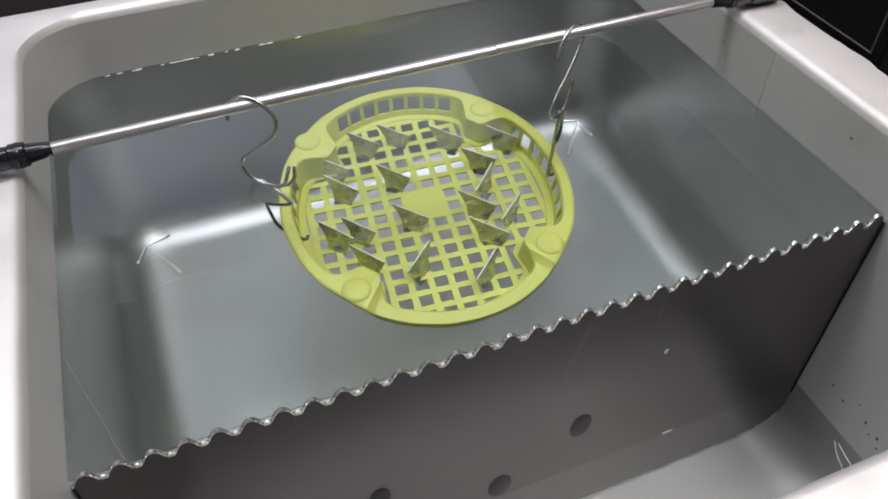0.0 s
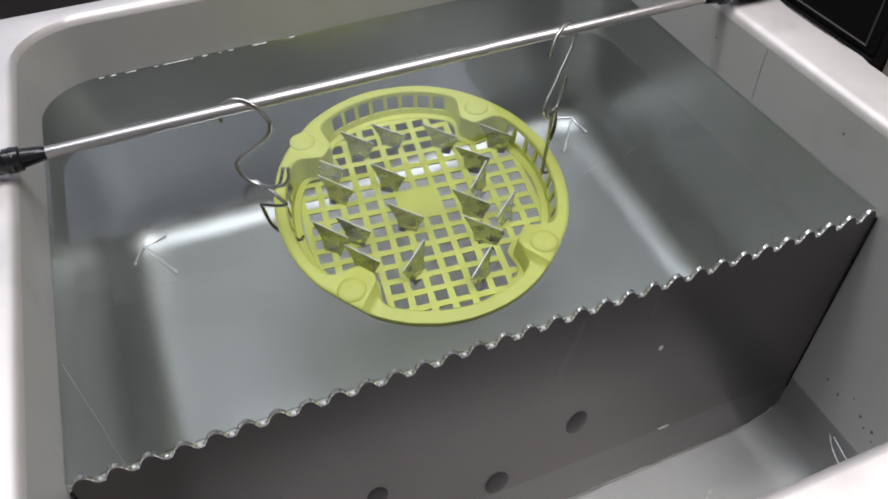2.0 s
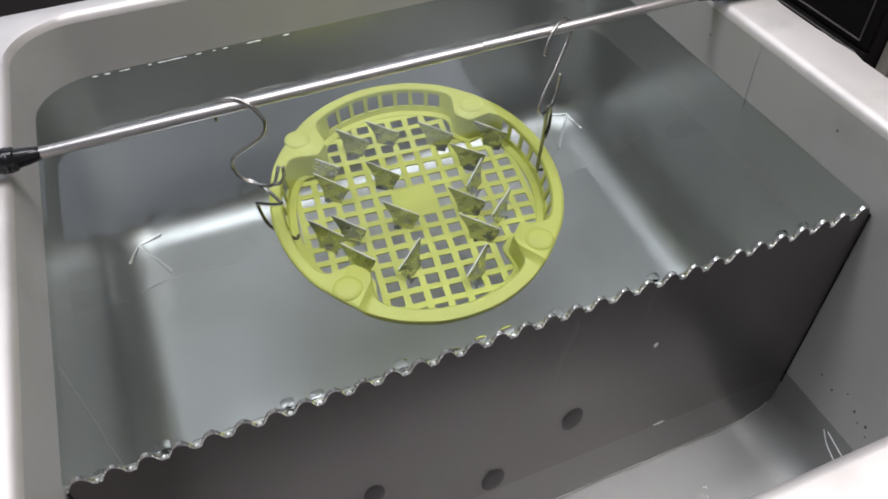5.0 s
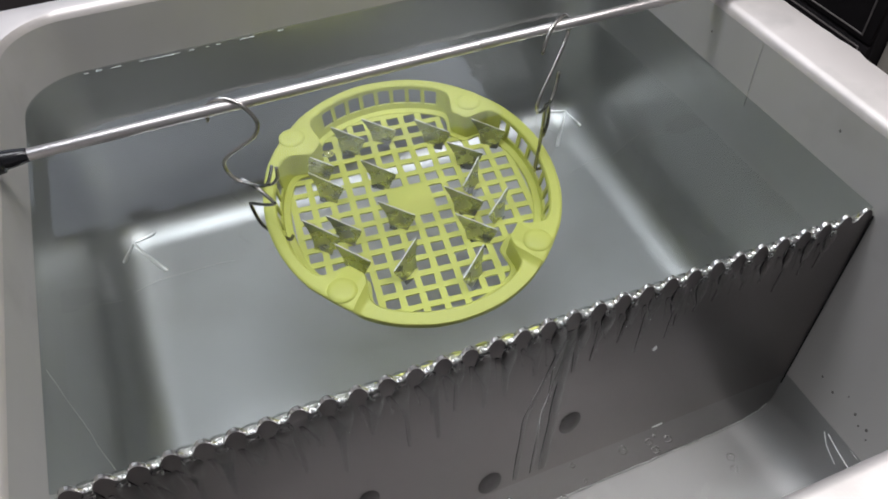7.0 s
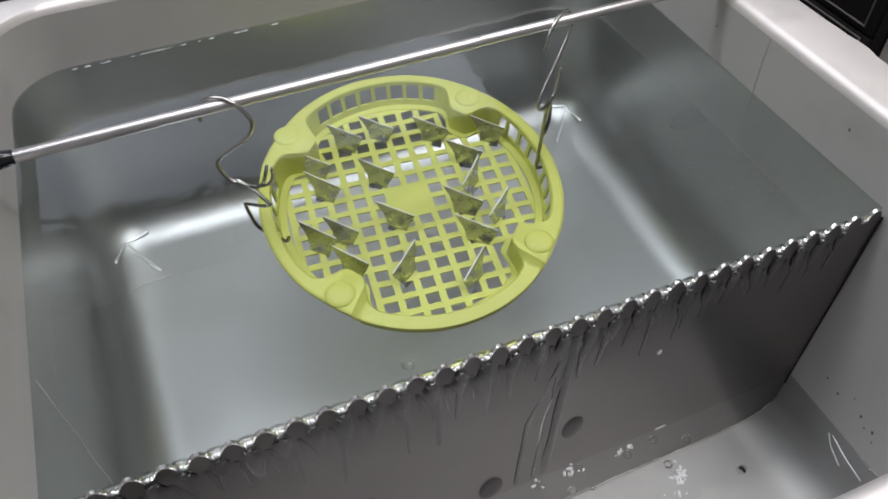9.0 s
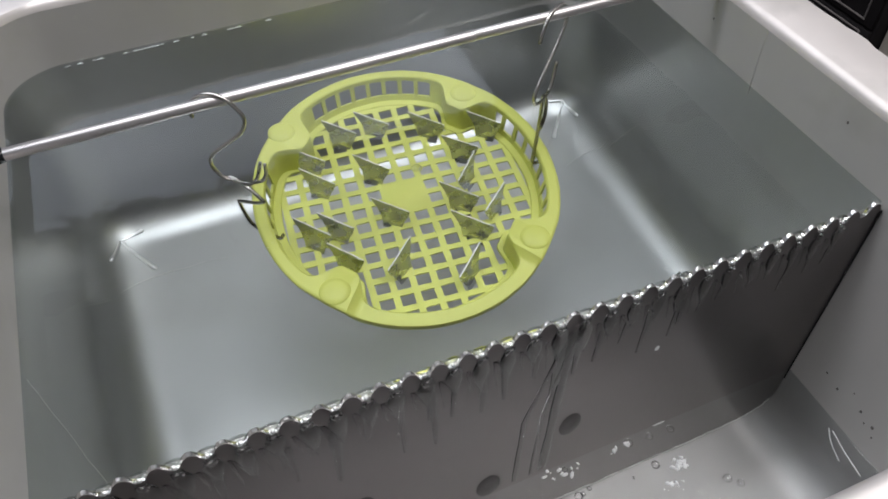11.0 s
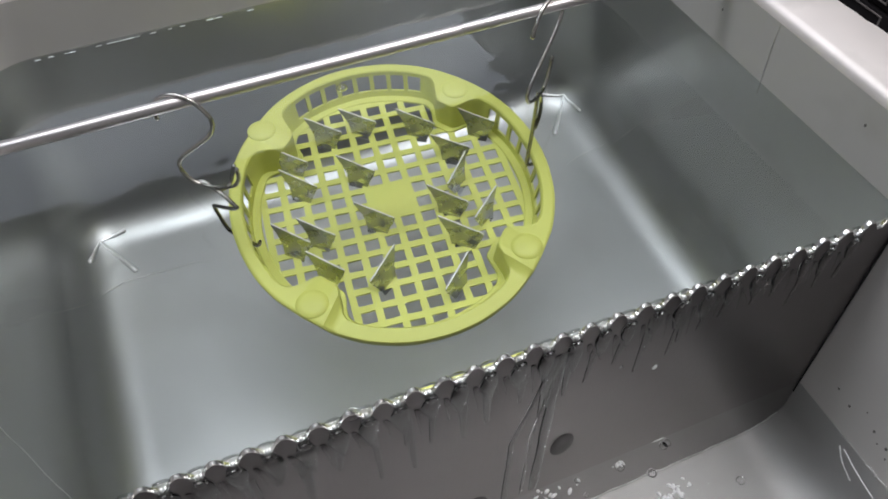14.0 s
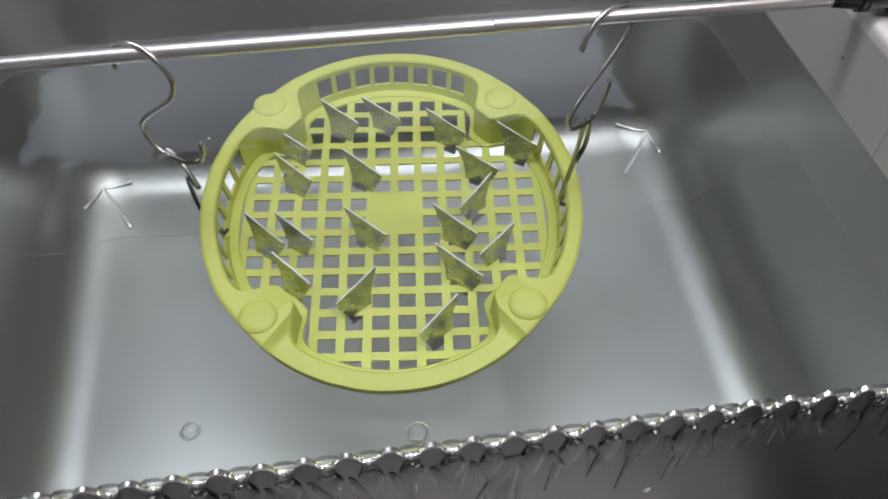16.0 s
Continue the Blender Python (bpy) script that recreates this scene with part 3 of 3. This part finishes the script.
def build():
    room()
    tank()
    weir()
    oven()
    stand()
    tension_rod()
    s_hook(-0.1265, -30, [(-0.018, 0.057), (-0.018, 0.064), (-0.013, 0.0725), (-0.004, 0.0770), (0.006, 0.0750), (0.014, 0.0675), (0.018, 0.058), (0.014, 0.047), (0.002, 0.036), (-0.011, 0.025), (-0.0155, 0.016), (-0.012, 0.006), (-0.004, 0.0), (0.007, -0.003), (0.017, 0.0), (0.0235, 0.008), (0.0245, 0.018)], "bent stainless wire hook hanging over the rod")
    s_hook(0.127, 34, [(-0.0215, 0.059), (-0.019, 0.066), (-0.010, 0.0750), (0.002, 0.0770), (0.013, 0.0735), (0.020, 0.065), (0.021, 0.056), (0.014, 0.046), (0.0, 0.034), (-0.013, 0.024), (-0.0215, 0.015), (-0.023, 0.007), (-0.016, -0.001), (-0.004, -0.003), (0.005, 0.004), (0.010, 0.015), (0.012, 0.023)], "bent stainless wire hook hanging over the rod")
    wire_clip("twisted wire clip gripping the basket rim", [
        [(-0.1310, 0.2140, -0.003), (-0.1274, 0.2104, -0.004), (-0.1200, 0.2000, -0.009), (-0.1140, 0.1900, -0.0165), (-0.1128, 0.1885, -0.019), (-0.1145, 0.1920, -0.025), (-0.1200, 0.2060, -0.042), (-0.1275, 0.2235, -0.0605), (-0.1283, 0.2250, -0.064), (-0.1272, 0.2225, -0.075), (-0.1235, 0.2150, -0.0905), (-0.1140, 0.2020, -0.0925), (-0.1075, 0.1910, -0.0880), (-0.1050, 0.1900, -0.0820)],
        [(-0.1215, 0.2025, -0.009), (-0.1160, 0.2055, -0.0115), (-0.1120, 0.2085, -0.011), (-0.1085, 0.2140, -0.006), (-0.1060, 0.2190, -0.002)]])
    wire_clip("twisted wire clip gripping the basket rim", [
        [(0.1225, 0.2035, 0.0005), (0.121, 0.202, -0.012), (0.1185, 0.199, -0.035), (0.113, 0.193, -0.066), (0.1085, 0.188, -0.086), (0.113, 0.187, -0.090), (0.120, 0.188, -0.084)],
        [(0.1235, 0.2035, 0.0005), (0.1255, 0.2035, -0.012), (0.1235, 0.200, -0.03), (0.118, 0.196, -0.045)]])
    fr = random.Random(3)
    for x in (-0.226, -0.216, -0.205, -0.198, -0.178, -0.172, -0.168, -0.163, -0.158, -0.153, -0.148, -0.136, -0.120, -0.112, -0.088, -0.081, -0.052):
        sparkle_fleck(x + fr.uniform(-0.002, 0.002), Y1 - 0.0022, fr.uniform(0.0006, 0.0012))
    basket()
    z = -0.077
    for x, y, h, s, ln in [(-0.031, 0.198, -37, 1.0, 2), (-0.041, 0.297, -36, 1.0, -2), (-0.012, 0.297, -36, 1.02, 3), (0.032, 0.279, -37, 1.05, 0), (0.080, 0.260, -36, 1.0, -3), (0.048, 0.241, -34, 1.0, 2), (-0.029, 0.248, -38, 1.0, 0), (-0.077, 0.277, -38, 1.05, 4), (-0.075, 0.250, -40, 1.0, 0), (-0.094, 0.201, -40, 1.0, -2), (-0.075, 0.199, -40, 0.95, 3), (-0.077, 0.168, -42, 0.95, 0), (0.026, 0.193, -38, 1.05, 0), (0.023, 0.162, -38, 1.1, 2)]:
        blade(x, y, z + (y - 0.207) * 0.078, h, s, ln - 9)
    for x, y, h, s, ln in [(0.068, 0.216, 218, 1.0, 0), (0.076, 0.174, 212, 0.95, -3), (-0.015, 0.152, 212, 1.0, 3), (0.032, 0.126, 214, 1.0, 0)]:
        blade(x, y, z - 0.004 + (y - 0.207) * 0.078, h, s, ln + 10)


# ---- running water, drops and bubbles ----
def lobe(rows, thick):
    """A rounded tongue of water clinging to the plate: rows of x, z, half width."""
    loops = []
    n = len(rows) - 1
    for i, (x, z, w) in enumerate(rows):
        h = thick * math.sin(pi * (0.16 + 0.80 * i / n)) + 0.00003
        front = [(x + w * u, -0.00004 - h * (1 - u * u) ** 0.8, z) for u in (-1, -0.92, -0.75, -0.5, -0.25, 0, 0.25, 0.5, 0.75, 0.92, 1)]
        loops.append(front + [(x, 0.0003, z)])
    return loft(loops, cap=(True, True))


def overflow(k, rng):
    x = TOOTH0 + (k + 0.5) * PITCH
    t = thing("overflow_stream", "clear water spilling through a weir notch", "water", "overflow streams", m=pose(x, -0.0017, 0))
    zn = -0.0023
    # tongue over the notch
    prof = [(0.0040, zn + 0.0032, 0.0044), (0.0020, zn + 0.0033, 0.0043), (0.0, zn + 0.0028, 0.0040), (-0.0014, zn + 0.0008, 0.0037), (-0.0018, zn - 0.003, 0.0034), (-0.0012, zn - 0.006, 0.0028)]
    loops = []
    for y, z, w in prof:
        loops.append([(w * cos(2 * pi * q / 10), y + 0.0009 * sin(2 * pi * q / 10), z + 0.0009 * sin(2 * pi * q / 10)) for q in range(10)])
    part("tongue", loft(loops, cap=(True, True)), FILM_WATER, t)
    strength = 1.0 if x < 0.05 else 0.8 if x < 0.15 else 0.5
    lean = rng.uniform(-0.0008, 0.0016)
    g = rng.uniform(0.9, 1.12) * (0.6 + 0.4 * strength)
    rows = [(0.0, -0.0035, 0.0026), (0.0, -0.0065, 0.0040), (lean * 0.2, -0.0100 * g, 0.0054), (lean * 0.5, -0.0140 * g, 0.0060), (lean * 0.8, -0.0185 * g, 0.0056), (lean, -0.0235 * g, 0.0042), (lean * 1.2, -0.0290 * g, 0.0026), (lean * 1.3, -0.0340 * g, 0.0012)]
    part("lobe", lobe(rows, 0.0013), RUNNING_WATER, t)
    # ridges where neighbouring tongues meet under the tooth
    for dx, ln in ((0.0105, 0.024), (0.0020, 0.026)):
        ln *= g * rng.uniform(0.75, 1.25)
        path = [(-PITCH / 2 + dx * q / 5, -0.0125 - ln * q / 5) for q in range(6)]
        part("ridge", lobe([(px, pz, 0.0013 - 0.00016 * q) for q, (px, pz) in enumerate(path)], 0.0008), RUNNING_WATER, t)
    # straight runs down the plate
    for _ in range(1 + (rng.random() < 0.5 * strength)):
        ln = (0.010 + rng.random() ** 2 * 0.045) * strength + 0.008
        off, dx, w = rng.uniform(-0.004, 0.005), rng.uniform(-0.004, 0.001), rng.uniform(0.0022, 0.0038)
        part("strand", lobe([(off + dx * q / 7, -0.022 - ln * q / 7, w * (1 - 0.55 * q / 7)) for q in range(8)], 0.00028), RUNNING_WATER, t)
    if k == 16:
        # the one broad sheet that reaches the pool
        for x0, x1, w in ((0.008, -0.0185, 0.0022), (0.010, 0.006, 0.0040), (0.012, -0.004, 0.0015)):
            part("strand", lobe([(x0 + (x1 - x0) * min(1.0, q / 5) - 0.0006 * max(0, q - 5), -0.012 - 0.0185 * q, w * (1 + 0.12 * sin(q * 1.7))) for q in range(11)], 0.0006), RUNNING_WATER, t)
    for c in t.children:
        c.visible_shadow = False
    return t


def notch_bead(k):
    t = thing("water_bead", "tiny water bead in a weir notch, metal-coloured to imitate its glint", "water drop", "beads in the notches", m=pose(TOOTH0 + (k + 0.5) * PITCH, -0.0010, -0.0010))
    # Polished weld metal instead of water, so the bead shows a bright glint.
    part("bead", lathe([(0.0005, -0.0014), (0.0012, -0.0008), (0.0015, 0.0), (0.0012, 0.0009), (0.0005, 0.0014)], 12), GLINT, t)


def splash(r, n):
    """A loose white clump: froth, and ripple glints painted white, where the water lands."""
    t = thing("froth_glints", "small white clump of froth and painted glints on the pool below the weir", "foam", "froth below the weir")
    for _ in range(n):
        q = r.uniform(0.0007, 0.0021)
        p = part("froth", lathe([(q * 0.6, -q * 0.4), (q, 0.0), (q * 0.7, q * 0.6), (q * 0.15, q * 0.85)], 8), FOAM, t)
        p.matrix_local = pose(r.gauss(0, 0.0032), r.gauss(0, 0.0026), 0, r.uniform(-20, 20), 0, r.uniform(0, 180)) @ Matrix.Diagonal((r.uniform(0.9, 1.8), 0.8, 1, 1))
    return t


def drop(rng, size):
    t = thing("water_drop", "small clear water drop running down the weir", "water drop", "falling drops")
    part("drop", lathe([(0.0002, -size * 1.5), (size * 0.75, -size), (size, -size * 0.2), (size * 0.7, size * 0.8), (size * 0.25, size * 2.0), (0.0002, size * 2.8)], 10), FILM_WATER, t)
    return t


def bubble(r, name="bubble", label="thin round air bubble floating on the water"):
    t = thing(name, label, "bubble", "bubbles on the water")
    prof = [(r * 1.25, -0.0003)] + [(r * cos(radians(a)), r * 0.75 * sin(radians(a))) for a in (4, 25, 45, 65, 85)]
    inner_p = [(q * 0.93, z * 0.93 - 0.0001) for q, z in prof[:0:-1]]
    ob = part("film", lathe(prof + inner_p + [(r * 0.9, -0.0004)], 20), SHELL, t)
    ob.visible_shadow = False
    return t


build()
water = water_sheet("water", (X0 - 0.002, X1 + 0.002, 0.0005, Y1 + 0.002), (0.052, 0.005), 0.0, WATER, "clear still water filling the tank to the weir")
pool = water_sheet("pool_water", (X0 - 0.002, X1 + 0.002, Y0 - 0.002, -0.0005), (0.005, 0.052), POOL, POOL_WATER, "shallow water in the overflow compartment")


rng = random.Random(5)
streams = [overflow(k, rng) for k in range(29)]
for notch in range(29):
    notch_bead(notch)
drops = [drop(rng, rng.uniform(0.0009, 0.0017)) for _ in range(36)]
bubbles = [bubble(r) for r in (0.0036, 0.0040, 0.0036, 0.0038, 0.0044)]
foam = [bubble(rng.uniform(0.0016, 0.0034), "foam_bubble", "tiny foam bubble floating below the weir") for _ in range(18)]
froth = [splash(rng, n) for n in (9, 7, 8, 5, 4, 6, 3, 3, 4, 3)]
BUBBLE_ROWS = [
    [(0.0, -0.004, 0.212, -0.118), (6.7, -0.004, 0.212, -0.118), (6.95, -0.058, 0.215, 0.0), (7.5, -0.072, 0.1635, 0.002), (7.8, -0.0733, 0.130, 0.002), (8.3, -0.0712, 0.072, 0.002), (8.5, -0.0703, 0.0544, 0.002), (8.9, -0.072, 0.012, 0.002), (9.3, -0.072, 0.010, 0.002), (9.5, -0.072, -0.004, 0.001), (9.8, -0.073, -0.014, POOL + 0.003), (16.0, -0.05, -0.03, POOL + 0.004)],
    [(0.0, 0.004, 0.212, -0.118), (10.9, 0.004, 0.212, -0.118), (11.2, 0.055, 0.245, 0.0), (11.8, 0.042, 0.1837, 0.002), (12.2, 0.0138, 0.099, 0.002), (12.8, 0.0185, 0.0169, 0.002), (13.2, 0.019, 0.009, 0.002), (13.4, 0.019, -0.004, 0.001), (13.7, 0.018, -0.014, POOL + 0.003), (16.0, 0.03, -0.03, POOL + 0.004)],
    [(0.0, 0.004, 0.204, -0.118), (11.4, 0.004, 0.204, -0.118), (11.7, -0.02, 0.275, 0.0), (12.2, -0.0351, 0.2269, 0.002), (12.8, -0.0566, 0.144, 0.002), (13.0, -0.0668, 0.1248, 0.002), (13.3, -0.0712, 0.0933, 0.002), (13.7, -0.0850, 0.035, 0.002), (13.9, -0.088, 0.010, 0.002), (14.05, -0.088, -0.004, 0.001), (14.35, -0.088, -0.014, POOL + 0.003), (16.0, -0.09, -0.03, POOL + 0.004)],
    [(0.0, -0.004, 0.204, -0.118), (13.2, -0.004, 0.204, -0.118), (13.5, 0.0, 0.315, 0.0), (14.0, -0.012, 0.2683, 0.002), (14.3, -0.0229, 0.2258, 0.002), (15.0, -0.0664, 0.144, 0.002), (15.7, -0.096, 0.0569, 0.002), (16.0, -0.1031, 0.023, 0.002)],
    [(0.0, 0.0, 0.208, -0.118), (15.15, 0.0, 0.208, -0.118), (15.4, -0.0186, 0.0104, 0.0), (15.5, -0.0186, 0.0064, 0.002), (16.0, -0.0048, 0.0085, 0.002)],
]


def motions():
    walk(water, [(0.0, pose(0, 0, 0)), (4.2, pose(0, 0, 0)), (6.3, pose(0, 0, 0.002)), (16.0, pose(0, 0, 0.002))])

    r = random.Random(11)
    for k, st in enumerate(streams):
        m = Matrix(st.matrix_basis)
        start = 4.4 + r.random() * 1.0
        rows = [(0.0, pose(0, 0.0085, -0.022) @ m), (start, pose(0, 0.0085, -0.022) @ m), (start + 0.4, pose(0, 0.0060, -0.002) @ m), (start + 0.8, m)]
        t = 6.5
        while t < 16:
            rows.append((t, pose(r.uniform(-0.0006, 0.0006), 0, r.uniform(-0.0012, 0.0008)) @ m))
            t += 0.5
        rows.append((16.0, m))
        walk(st, rows)
    for k, d in enumerate(drops):
        x = TOOTH0 + (r.randrange(2, 26) + 0.5) * PITCH
        t0 = 5.0 + k * 0.3
        dx = r.uniform(-0.004, 0.002)
        rows = [(0.0, pose(x, 0.006, -0.05)), (t0 - 0.2, pose(x, 0.006, -0.05)), (t0, pose(x, 0.006, -0.006)), (t0 + 0.1, pose(x, 0.0, 0.0)), (t0 + 0.2, pose(x + dx * 0.2, -0.0035, -0.012)), (t0 + 0.4, pose(x + dx, -0.005, -0.13)), (t0 + 0.5, pose(x + dx, -0.007, -0.21)), (t0 + 0.9, pose(x + dx, -0.152, POOL - 0.004))]
        rows = [q for q in rows if q[0] < 15.9] + [(16.0, rows[-1][1])]
        walk(d, rows)
    for b, rows in zip(bubbles, BUBBLE_ROWS):
        walk(b, [(t, pose(x, y, z)) for t, x, y, z in rows])
    for b in foam:
        x, y = r.uniform(-0.10, 0.20), -0.008 - r.random() ** 2 * 0.06
        t0 = r.uniform(5.4, 6.4)
        rows = [(0.0, pose(x, -0.152, POOL)), (4.3, pose(x, -0.152, POOL)), (t0 + 0.4, pose(x, y, POOL))]
        t = 7.0
        while t <= 16:
            rows.append((t, pose(x + r.uniform(-0.01, 0.01), min(-0.006, y + r.uniform(-0.008, 0.008)), POOL + 0.0002)))
            t += 1.0
        walk(b, rows)
    for i, b in enumerate(froth):
        x, y = (0.131 + r.gauss(0, 0.010), -0.050 + r.gauss(0, 0.010)) if i < 5 else (r.uniform(0.02, 0.15), -0.0075)
        rows = [(0.0, pose(x, -0.152, POOL)), (6.6 + 0.1 * i, pose(x, -0.152, POOL)), (7.6 + 0.1 * i, pose(x, y, POOL + 0.0010))]
        t = 9.0
        while t <= 16:
            rows.append((t, pose(x + r.uniform(-0.008, 0.008), y + (r.uniform(-0.008, 0.008) if i < 5 else 0), POOL + 0.0006 + 0.0002 * t, 0, 0, r.uniform(-40, 40))))
            t += 0.5
        walk(b, rows)
    walk(pool, [(0.0, pose(0, 0, POOL)), (6.0, pose(0, 0, POOL)), (16.0, pose(0, 0, POOL + 0.004))])


motions()
